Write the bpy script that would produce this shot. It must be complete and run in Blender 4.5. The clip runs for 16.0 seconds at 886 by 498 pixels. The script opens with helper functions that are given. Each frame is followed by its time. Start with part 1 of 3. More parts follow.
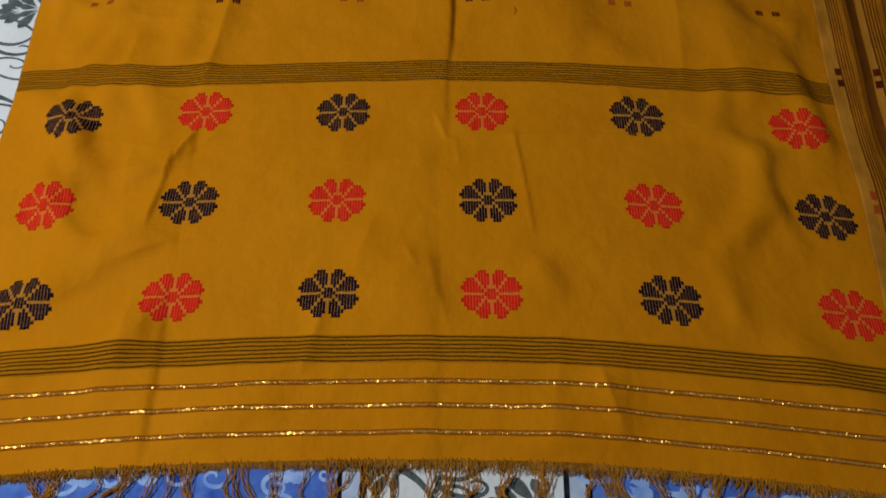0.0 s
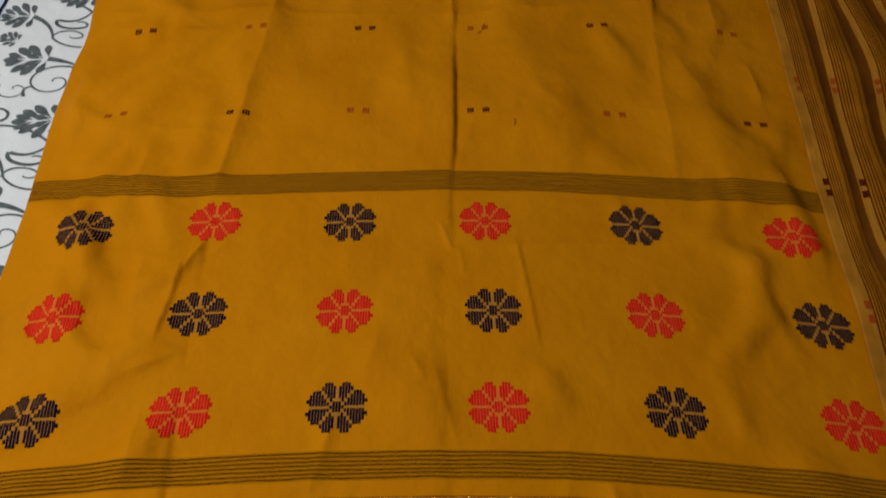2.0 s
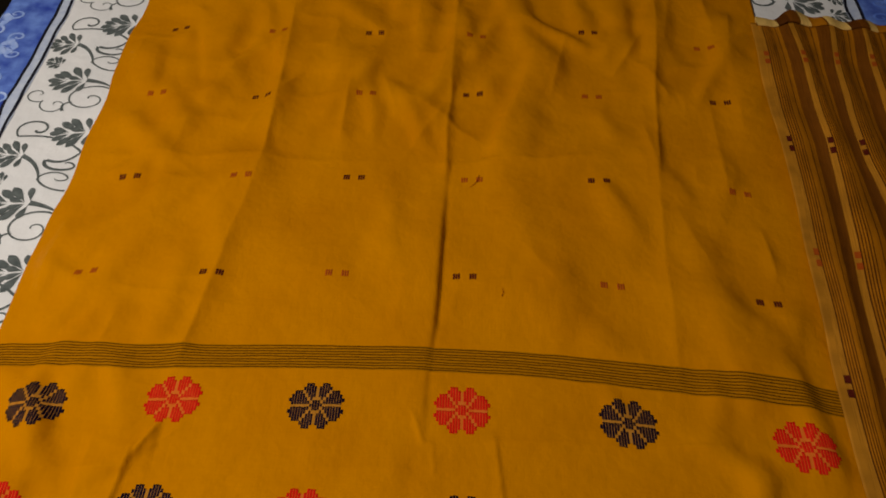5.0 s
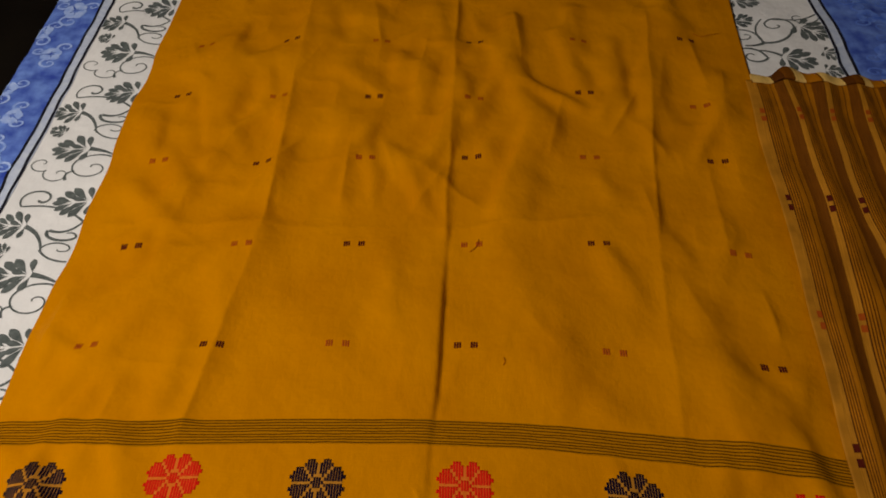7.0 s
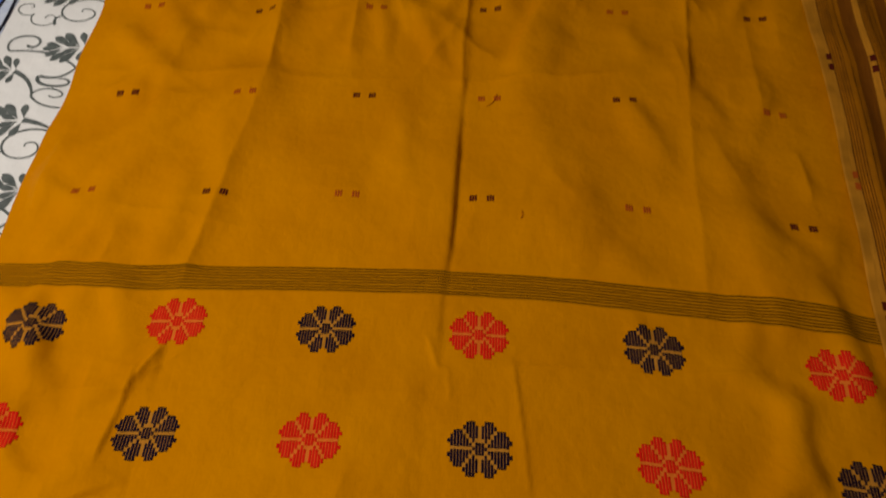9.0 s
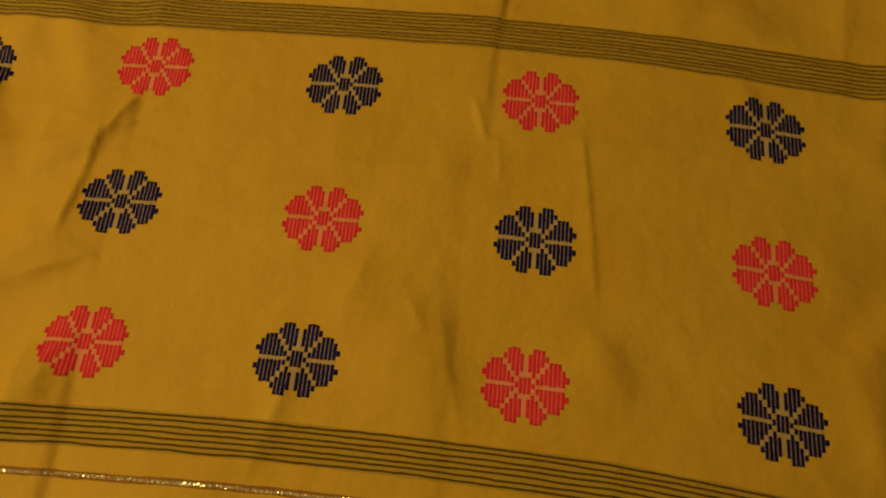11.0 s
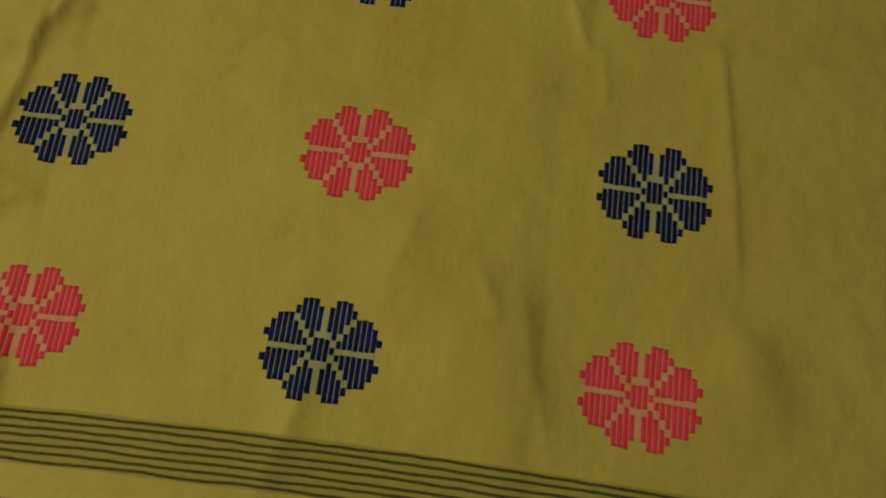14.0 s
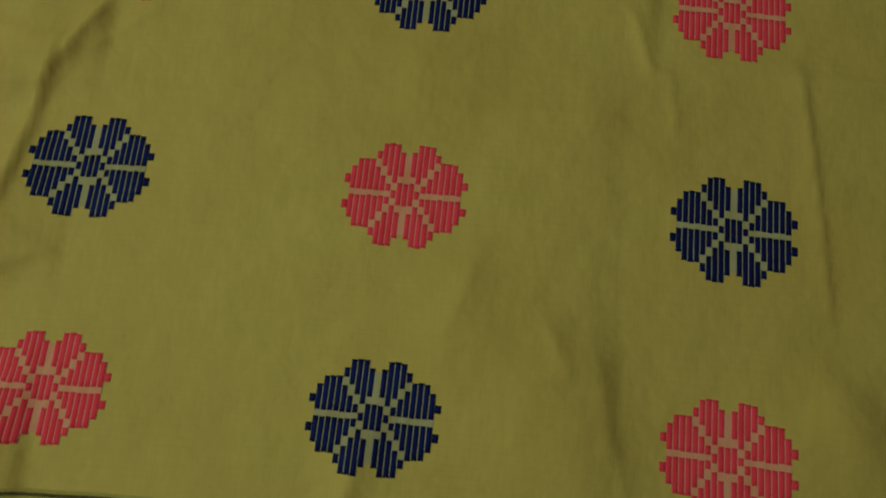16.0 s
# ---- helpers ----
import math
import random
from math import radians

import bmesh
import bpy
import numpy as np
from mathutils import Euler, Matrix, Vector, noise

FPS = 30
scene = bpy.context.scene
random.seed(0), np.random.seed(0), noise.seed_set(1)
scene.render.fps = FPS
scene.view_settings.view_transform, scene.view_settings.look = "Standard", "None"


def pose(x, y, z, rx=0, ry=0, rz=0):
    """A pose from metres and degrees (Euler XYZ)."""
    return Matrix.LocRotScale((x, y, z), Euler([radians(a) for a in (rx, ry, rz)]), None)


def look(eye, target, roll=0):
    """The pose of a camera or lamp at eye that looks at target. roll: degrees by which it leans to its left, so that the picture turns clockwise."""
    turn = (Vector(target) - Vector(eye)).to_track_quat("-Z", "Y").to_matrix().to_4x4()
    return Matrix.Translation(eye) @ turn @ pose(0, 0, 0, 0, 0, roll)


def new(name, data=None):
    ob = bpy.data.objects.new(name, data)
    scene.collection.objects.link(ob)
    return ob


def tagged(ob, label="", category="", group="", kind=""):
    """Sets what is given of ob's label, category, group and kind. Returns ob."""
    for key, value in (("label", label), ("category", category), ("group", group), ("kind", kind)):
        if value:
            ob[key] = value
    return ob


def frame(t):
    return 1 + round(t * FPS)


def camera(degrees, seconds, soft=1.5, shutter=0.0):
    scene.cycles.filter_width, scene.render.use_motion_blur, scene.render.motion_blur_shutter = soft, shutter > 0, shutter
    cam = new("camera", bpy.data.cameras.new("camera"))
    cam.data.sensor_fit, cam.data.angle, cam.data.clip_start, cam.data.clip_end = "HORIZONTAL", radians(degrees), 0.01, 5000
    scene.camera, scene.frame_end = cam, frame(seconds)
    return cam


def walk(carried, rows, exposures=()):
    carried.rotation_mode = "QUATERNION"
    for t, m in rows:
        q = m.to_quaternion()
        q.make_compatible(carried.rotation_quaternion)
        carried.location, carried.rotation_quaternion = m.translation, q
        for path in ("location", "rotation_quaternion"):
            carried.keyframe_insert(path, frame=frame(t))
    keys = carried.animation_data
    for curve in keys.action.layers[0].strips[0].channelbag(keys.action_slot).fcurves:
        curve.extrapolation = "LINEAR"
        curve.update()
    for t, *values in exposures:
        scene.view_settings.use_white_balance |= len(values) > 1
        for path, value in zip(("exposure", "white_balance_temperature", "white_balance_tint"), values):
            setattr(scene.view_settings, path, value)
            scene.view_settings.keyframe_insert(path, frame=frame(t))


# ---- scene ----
cam = camera(64.3, 16.0, soft=1.8, shutter=0.5)
PATH = [
    (0, (0.042, 0.042, 1.231), (-0.049, 0.9, -0.573), -1.5),
    (0.5, (0.037, 0.05, 1.242), (-0.055, 0.948, -0.543), -1.3),
    (1, (0.027, 0.059, 1.251), (-0.059, 1.018, -0.502), -1.1),
    (1.5, (0.021, 0.062, 1.258), (-0.045, 1.053, -0.478), -1.0),
    (2, (0.019, 0.08, 1.268), (-0.049, 1.098, -0.452), 0.2),
    (2.5, (0.04, 0.13, 1.284), (-0.068, 1.211, -0.394), -1.3),
    (3, (0.042, 0.162, 1.294), (-0.068, 1.304, -0.344), -0.0),
    (3.5, (0.052, 0.184, 1.297), (-0.076, 1.342, -0.328), -1.6),
    (4, (0.06, 0.208, 1.296), (-0.091, 1.357, -0.334), -2.2),
    (4.2, (0.064, 0.215, 1.292), (-0.093, 1.362, -0.339), -2.1),
    (6.3, (0.082, 0.285, 1.294), (-0.15, 1.391, -0.355), -4.6),
    (6.5, (0.076, 0.284, 1.302), (-0.151, 1.436, -0.317), -4.2),
    (7, (0.079, 0.284, 1.316), (-0.134, 1.49, -0.265), -4.1),
    (7.5, (0.08, 0.271, 1.318), (-0.131, 1.48, -0.261), -4.1),
    (8, (0.076, 0.256, 1.3), (-0.139, 1.425, -0.309), -3.8),
    (8.5, (0.068, 0.256, 1.271), (-0.124, 1.343, -0.397), -3.3),
    (9, (0.062, 0.242, 1.237), (-0.128, 1.254, -0.478), -3.2),
    (9.5, (0.052, 0.241, 1.199), (-0.137, 1.139, -0.578), -2.7),
    (10, (0.044, 0.248, 1.152), (-0.145, 1.003, -0.69), -3.1),
    (10.2, (0.041, 0.252, 1.135), (-0.143, 0.961, -0.726), -3.8),
    (12.3, (0.002, 0.259, 1.019), (-0.112, 0.692, -0.93), -3.4),
    (12.5, (-0.002, 0.262, 1.016), (-0.114, 0.692, -0.934), -2.9),
    (13, (-0.018, 0.273, 0.992), (-0.113, 0.696, -0.96), -1.0),
    (13.5, (-0.023, 0.283, 0.964), (-0.106, 0.675, -0.995), -0.5),
    (14, (-0.035, 0.295, 0.931), (-0.137, 0.687, -1.027), -2.1),
    (14.5, (-0.048, 0.312, 0.905), (-0.149, 0.667, -1.06), -3.9),
    (15, (-0.063, 0.311, 0.894), (-0.145, 0.639, -1.077), -2.3),
    (15.5, (-0.066, 0.314, 0.902), (-0.156, 0.654, -1.067), -3.0),
    (16, (-0.072, 0.324, 0.902), (-0.166, 0.697, -1.06), -3.3),
]
# seconds, stops, kelvin, tint
EXPOSURES = [(0.0, -0.4, 5950, 4), (1.5, -0.42, 6150, 7), (3.5, -0.42, 7000, 11), (7.0, -0.33, 7500, 13), (8.5, -0.34, 7600, 13), (9.3, -0.33, 7200, 11), (10.2, -0.3, 6250, 6),
             (12.3, -0.33, 3320, -33), (13.5, -0.42, 3000, -32), (15.0, -0.4, 2740, -27), (16.0, -0.56, 2670, -26.5)]
walk(cam, [(t, look(eye, target, roll)) for t, eye, target, roll in PATH], EXPOSURES)

# ---- light of the room: one lamp high up, walls close the rest ----
world = bpy.data.worlds.new("room_air")
world.use_nodes = True
scene.world = world
world.node_tree.nodes["Background"].inputs[0].default_value = (0.9, 0.95, 1.0, 1)
world.node_tree.nodes["Background"].inputs[1].default_value = 0.02
lamp_data = bpy.data.lights.new("ceiling_lamp", "AREA")
lamp_data.shape, lamp_data.size, lamp_data.size_y = "RECTANGLE", 0.3, 0.2
lamp_data.energy, lamp_data.color = 37.0, (1.0, 0.975, 0.95)
lamp = new("ceiling_lamp", lamp_data)
lamp.matrix_world = look((-1.15, 0.3, 2.2), (0.05, 0.5, 0.55))
BED = 0.552          # height of the bedsheet
rng = np.random.RandomState(7)


# ---- materials ----
def material(name, base, rough=0.8, metal=0.0):
    m = bpy.data.materials.new(name)
    m.use_nodes = True
    b = m.node_tree.nodes["Principled BSDF"]
    b.inputs["Base Color"].default_value = (*base, 1)
    b.inputs["Roughness"].default_value = rough
    b.inputs["Metallic"].default_value = metal
    b.inputs["Specular IOR Level"].default_value = 0.08
    return m, m.node_tree.nodes, m.node_tree.links, b


def shade(nodes, links, vec, scale, base_a, base_b, lo=0.3, hi=0.7, detail=4.0):
    """Noise between two colours."""
    n = nodes.new("ShaderNodeTexNoise")
    n.inputs["Scale"].default_value = scale
    n.inputs["Detail"].default_value = detail
    links.new(vec, n.inputs["Vector"])
    r = nodes.new("ShaderNodeValToRGB")
    r.color_ramp.elements[0].position, r.color_ramp.elements[0].color = lo, (*base_a, 1)
    r.color_ramp.elements[1].position, r.color_ramp.elements[1].color = hi, (*base_b, 1)
    links.new(n.outputs["Fac"], r.inputs["Fac"])
    return r.outputs["Color"]


def times(nodes, links, a, b, fac=1.0):
    x = nodes.new("ShaderNodeMix")
    x.data_type, x.blend_type = "RGBA", "MULTIPLY"
    x.inputs["Factor"].default_value = fac
    links.new(a, x.inputs["A"])
    links.new(b, x.inputs["B"])
    return x.outputs["Result"]


def stretched(nodes, links, vec, sx, sy, sz=1.0):
    p = nodes.new("ShaderNodeMapping")
    p.inputs["Scale"].default_value = (sx, sy, sz)
    links.new(vec, p.inputs["Vector"])
    return p.outputs["Vector"]


def weave(nodes, links, vec, b, pitch=0.0007, strength=0.25, distance=0.0002, extra=None):
    """Fine plain weave as relief: warp and weft ribs with slubs."""
    total = None
    for direction in ("X", "Y"):
        w = nodes.new("ShaderNodeTexWave")
        w.bands_direction = direction
        w.inputs["Scale"].default_value = 0.314 / pitch
        w.inputs["Distortion"].default_value = 1.2
        w.inputs["Detail"].default_value = 1.0
        links.new(vec, w.inputs["Vector"])
        if total is None:
            total = w.outputs["Fac"]
        else:
            a = nodes.new("ShaderNodeMath")
            a.operation = "ADD"
            links.new(total, a.inputs[0])
            links.new(w.outputs["Fac"], a.inputs[1])
            total = a.outputs[0]
    bump = nodes.new("ShaderNodeBump")
    bump.inputs["Strength"].default_value = strength
    bump.inputs["Distance"].default_value = distance
    links.new(total, bump.inputs["Height"])
    # soft crumple of the cloth itself
    n = nodes.new("ShaderNodeTexNoise")
    n.inputs["Scale"].default_value = 38.0
    n.inputs["Detail"].default_value = 3.0
    links.new(vec, n.inputs["Vector"])
    soft = nodes.new("ShaderNodeBump")
    soft.inputs["Strength"].default_value = 0.5
    soft.inputs["Distance"].default_value = 0.0055
    links.new(n.outputs["Fac"], soft.inputs["Height"])
    links.new(soft.outputs["Normal"], bump.inputs["Normal"])
    links.new(bump.outputs["Normal"], b.inputs["Normal"])


def uv(nodes):
    return nodes.new("ShaderNodeTexCoord").outputs["UV"]


def cloth_material(name, base, dark, pale, pitch=0.0007, sheen=0.15, rough=0.75, blotch=9.0, gloss=0.05, tint=(1.0, 1.0, 1.0)):
    """Handloom cotton: blotches, slubs along warp and weft, weave relief."""
    m, n, l, b = material(name, base, rough)
    v = uv(n)
    tone = shade(n, l, v, blotch, dark, pale, 0.3, 0.72)
    for sx, sy in ((30.0, 900.0), (900.0, 30.0)):
        slub = shade(n, l, stretched(n, l, v, sx, sy), 1.0, (0.96, 0.96, 0.96), (1.0, 1.0, 1.0), 0.3, 0.62, 2.0)
        tone = times(n, l, tone, slub)
    l.new(tone, b.inputs["Base Color"])
    b.inputs["Sheen Weight"].default_value = sheen
    b.inputs["Specular IOR Level"].default_value = gloss
    b.inputs["Specular Tint"].default_value = (*tint, 1)
    b.inputs["Sheen Roughness"].default_value = 0.4
    weave(n, l, v, b, pitch)
    return m


YELLOW = cloth_material("mustard_cotton", (0.6, 0.22, 0.006), (0.55, 0.19, 0.001), (0.62, 0.226, 0.0025), sheen=0.0, rough=0.55, gloss=0.12, tint=(1.0, 0.45, 0.04))
WHITE = cloth_material("white_printed_cotton", (0.74, 0.74, 0.74), (0.74, 0.755, 0.77), (0.83, 0.84, 0.85), 0.0006, 0.05)
BLUE = cloth_material("blue_printed_cotton", (0.06, 0.13, 0.5), (0.03, 0.07, 0.42), (0.16, 0.3, 0.78), 0.0006, 0.05, blotch=34.0)


def thread_material(name, a, c, rough=0.6, scale=(260.0, 60.0), dist=0.0002, gloss=0.1):
    m, n, l, b = material(name, a, rough)
    b.inputs["Specular IOR Level"].default_value = gloss
    b.inputs["Specular Tint"].default_value = (*(min(1.0, x / max(c)) for x in c), 1)
    v = n.new("ShaderNodeTexCoord").outputs["Object"]
    l.new(shade(n, l, stretched(n, l, v, *scale, 60.0), 1.0, a, c, 0.3, 0.7), b.inputs["Base Color"])
    w = n.new("ShaderNodeTexNoise")
    w.inputs["Scale"].default_value = 1.0
    l.new(stretched(n, l, v, 2200.0, 500.0, 500.0), w.inputs["Vector"])
    k = n.new("ShaderNodeBump")
    k.inputs["Strength"].default_value, k.inputs["Distance"].default_value = 0.5, dist
    l.new(w.outputs["Fac"], k.inputs["Height"])
    l.new(k.outputs["Normal"], b.inputs["Normal"])
    return m


NAVY = thread_material("navy_thread", (0.0055, 0.0026, 0.006), (0.011, 0.006, 0.012), 0.6, gloss=0.08)
RED = thread_material("scarlet_thread", (0.58, 0.011, 0.006), (0.69, 0.021, 0.01), gloss=0.04)
DULL_RED = thread_material("dull_red_thread", (0.32, 0.055, 0.008), (0.4, 0.08, 0.01))
PALE_GROUND = thread_material("pale_ground_weave", (0.38, 0.155, 0.016), (0.48, 0.2, 0.028), 0.8)
WARM_GROUND = thread_material("warm_ground_weave", (0.62, 0.13, 0.015), (0.7, 0.17, 0.025), 0.8)
MAROON = thread_material("dark_maroon_thread", (0.065, 0.008, 0.005), (0.11, 0.017, 0.008))
BROWN = thread_material("brown_thread", (0.07, 0.026, 0.002), (0.13, 0.046, 0.003), 0.85, (500.0, 900.0), gloss=0.02)
RUST = thread_material("rust_thread", (0.22, 0.058, 0.003), (0.34, 0.1, 0.005), 0.85, (300.0, 600.0))
OLIVE = thread_material("olive_weft", (0.38, 0.146, 0.003), (0.45, 0.17, 0.004), 0.85, (300.0, 600.0), gloss=0.02)
OCHRE = thread_material("ochre_fringe_thread", (0.3, 0.12, 0.008), (0.5, 0.22, 0.025), 0.8, (90.0, 90.0))
GREY_INK = thread_material("grey_green_print", (0.07, 0.085, 0.085), (0.13, 0.15, 0.15), 0.85, (120.0, 120.0))
BLACK_INK = thread_material("black_print", (0.008, 0.008, 0.014), (0.02, 0.02, 0.03), 0.85, (120.0, 120.0))
PALE_BLUE = thread_material("pale_blue_print", (0.2, 0.34, 0.78), (0.42, 0.56, 0.9), 0.85, (70.0, 70.0))
SOFT_BLUE = thread_material("soft_blue_print", (0.05, 0.13, 0.6), (0.16, 0.3, 0.8), 0.85, (70.0, 70.0))
MID_BLUE = thread_material("grey_blue_print", (0.4, 0.48, 0.66), (0.55, 0.62, 0.74), 0.85, (90.0, 90.0))

GOLD, gn, gl, gb = material("gold_zari", (0.8, 0.42, 0.05), 0.3, 0.6)
gl.new(shade(gn, gl, stretched(gn, gl, gn.new("ShaderNodeTexCoord").outputs["Object"], 700.0, 1500.0), 1.0,
             (0.6, 0.25, 0.015), (1.0, 0.62, 0.14), 0.35, 0.62), gb.inputs["Base Color"])


def striped_material(name, hem=False):
    """Woven stripes that repeat every 51 mm: cream, thin brown lines, dark brown, mustard."""
    m, n, l, b = material(name, (0.4, 0.2, 0.04), 0.7)
    v = uv(n)
    sep = n.new("ShaderNodeSeparateXYZ")
    l.new(v, sep.inputs[0])
    d = n.new("ShaderNodeMath")
    d.operation = "DIVIDE"
    d.inputs[1].default_value = 0.1 if hem else 0.051
    l.new(sep.outputs[0], d.inputs[0])
    f = n.new("ShaderNodeMath")
    f.operation = "FRACT"
    l.new(d.outputs[0], f.inputs[0])
    r = n.new("ShaderNodeValToRGB")
    r.color_ramp.interpolation = "CONSTANT"
    cream, ochre, dark, line = (0.88, 0.56, 0.16) if hem else (0.56, 0.225, 0.018), (0.46, 0.158, 0.005), (0.2, 0.06, 0.003), (0.12, 0.033, 0.002)
    steps = [(0.0, cream), (0.15, line), (0.18, ochre), (0.215, line), (0.24, ochre), (0.275, line), (0.3, ochre), (0.335, line), (0.36, ochre),
             (0.395, line), (0.42, ochre), (0.56, line), (0.585, ochre), (0.7, dark)]
    if hem:
        steps = [(0.0, cream), (0.34, line), (0.5, dark), (0.66, cream), (0.8, ochre)]
    e = r.color_ramp.elements
    e[0].position, e[0].color = 0.0, (*cream, 1)
    e[1].position, e[1].color = 0.97, (*dark, 1)
    for p, c in steps[1:]:
        e.new(p).color = (*c, 1)
    l.new(f.outputs[0], r.inputs["Fac"])
    tone = times(n, l, r.outputs["Color"], shade(n, l, v, 14.0, (0.7, 0.7, 0.7), (1, 1, 1)))
    slub = shade(n, l, stretched(n, l, v, 900.0, 25.0), 1.0, (0.7, 0.7, 0.7), (1, 1, 1), 0.3, 0.62, 2.0)
    l.new(times(n, l, tone, slub), b.inputs["Base Color"])
    weave(n, l, v, b)
    return m


STRIPED = striped_material("striped_cotton")
STRIPED_WIDE = striped_material("striped_hem_cotton", True)


def plain(name, a, c, scale, rough):
    m, n, l, b = material(name, a, rough)
    o = n.new("ShaderNodeTexCoord").outputs["Object"]
    l.new(shade(n, l, o, scale, a, c), b.inputs["Base Color"])
    k = n.new("ShaderNodeBump")
    k.inputs["Strength"].default_value, k.inputs["Distance"].default_value = 0.2, 0.003
    t = n.new("ShaderNodeTexNoise")
    t.inputs["Scale"].default_value = scale * 12
    l.new(o, t.inputs["Vector"])
    l.new(t.outputs["Fac"], k.inputs["Height"])
    l.new(k.outputs["Normal"], b.inputs["Normal"])
    return m


WALL = plain("painted_wall", (0.3, 0.27, 0.23), (0.36, 0.33, 0.29), 3.0, 0.9)
FLOOR = plain("dark_floor", (0.012, 0.009, 0.007), (0.022, 0.017, 0.012), 4.0, 0.6)
WOOD = plain("dark_bed_wood", (0.05, 0.025, 0.012), (0.1, 0.05, 0.022), 8.0, 0.5)
TICKING = plain("mattress_ticking", (0.4, 0.38, 0.34), (0.5, 0.48, 0.44), 20.0, 0.9)


# ---- mesh helpers ----
def part(name, verts, faces, mat, parent=None, label="", uvs=None, smooth=True):
    me = bpy.data.meshes.new(name)
    me.from_pydata([tuple(map(float, p)) for p in verts], [], faces)
    me.materials.append(mat)
    if smooth:
        me.polygons.foreach_set("use_smooth", [True] * len(me.polygons))
    if uvs is not None:
        layer = me.uv_layers.new(name="UVMap")
        idx = np.empty(len(me.loops), dtype=np.int32)
        me.loops.foreach_get("vertex_index", idx)
        layer.data.foreach_set("uv", np.asarray(uvs, dtype=np.float32)[idx].ravel())
    me.update()
    ob = new(name, me)
    if parent is not None:
        ob.parent = parent
    if label:
        tagged(ob, label)
    return ob


def grid_faces(nu, nv):
    i = np.arange(nu - 1)[:, None] * nv + np.arange(nv - 1)[None, :]
    i = i.ravel()
    return np.stack([i, i + nv, i + nv + 1, i + 1], 1).tolist()


LATTICE = np.random.RandomState(3).rand(64, 64)


def soft_noise(x, y, size, shift=0.0):
    """Smooth lattice noise from 0 to 1 with bumps about size metres apart."""
    u, v = x / size + 17.3 + shift, y / size + 9.1 + shift * 1.7
    iu, iv = np.floor(u).astype(int), np.floor(v).astype(int)
    fu, fv = u - iu, v - iv
    fu, fv = fu * fu * fu * (fu * (6 * fu - 15) + 10), fv * fv * fv * (fv * (6 * fv - 15) + 10)
    g = lambda a, b: LATTICE[a % 64, b % 64]
    return (g(iu, iv) * (1 - fu) + g(iu + 1, iv) * fu) * (1 - fv) + (g(iu, iv + 1) * (1 - fu) + g(iu + 1, iv + 1) * fu) * fv


def box_mesh(cx, cy, cz, sx, sy, sz, bevel=0.01):
    bm = bmesh.new()
    bmesh.ops.create_cube(bm, size=1.0)
    bmesh.ops.scale(bm, vec=(sx, sy, sz), verts=bm.verts)
    bmesh.ops.bevel(bm, geom=bm.edges[:], offset=bevel, segments=3, affect="EDGES", profile=0.5)
    bmesh.ops.translate(bm, vec=(cx, cy, cz), verts=bm.verts)
    vs = [v.co[:] for v in bm.verts]
    fs = [[v.index for v in f.verts] for f in bm.faces]
    bm.free()
    return vs, fs


def tube(points, radius, sides=5):
    """A thread along points; radius a number or one a point."""
    pts = [Vector(p) for p in points]
    rad = radius if hasattr(radius, "__len__") else [radius] * len(pts)
    vs, fs = [], []
    for i, p in enumerate(pts):
        d = (pts[min(i + 1, len(pts) - 1)] - pts[max(i - 1, 0)]).normalized()
        a = d.cross(Vector((0.1, 0.2, 1))).normalized()
        b = d.cross(a)
        for k in range(sides):
            w = 2 * math.pi * k / sides
            vs.append(p + rad[i] * (math.cos(w) * a + math.sin(w) * b))
    for i in range(len(pts) - 1):
        for k in range(sides):
            k2 = (k + 1) % sides
            fs.append([i * sides + k, i * sides + k2, (i + 1) * sides + k2, (i + 1) * sides + k])
    fs.append(list(range(sides))[::-1])
    fs.append([len(vs) - sides + k for k in range(sides)])
    return vs, fs


class Heap:
    """Gathers pieces that become one mesh."""

    def __init__(self):
        self.v, self.f = [], []

    def add(self, vs, fs):
        n = len(self.v)
        self.v.extend(vs)
        self.f.extend([[i + n for i in q] for q in fs])


# ---- room ----
for name, spec in (("floor", (0, 0.8, -0.05, 5.0, 5.4, 0.1)), ("ceiling", (0, 0.8, 2.75, 5.0, 5.4, 0.1)),
                   ("wall_north", (0, 3.45, 1.35, 5.0, 0.1, 2.7)), ("wall_south", (0, -1.85, 1.35, 5.0, 0.1, 2.7)),
                   ("wall_east", (2.45, 0.8, 1.35, 0.1, 5.2, 2.7)), ("wall_west", (-2.45, 0.8, 1.35, 0.1, 5.2, 2.7))):
    vs, fs = box_mesh(*spec, 0.002)
    tagged(part(name, vs, fs, FLOOR if name == "floor" else WALL, smooth=False), kind="structure")

# ---- bed, turned a little against the camera's way ----
LEAN_Y = -0.095      # how far the bed's long side leans in x for each metre of y
W0, W1 = -0.742, 0.92  # the bed's sides at y = 0.11
Y0, Y1 = -0.12, 1.98


def bed_x(q, y):
    return q + LEAN_Y * (y - 0.11)


def sheared(vs):
    return [(x + LEAN_Y * (y - 0.11), y, z) for x, y, z in vs]


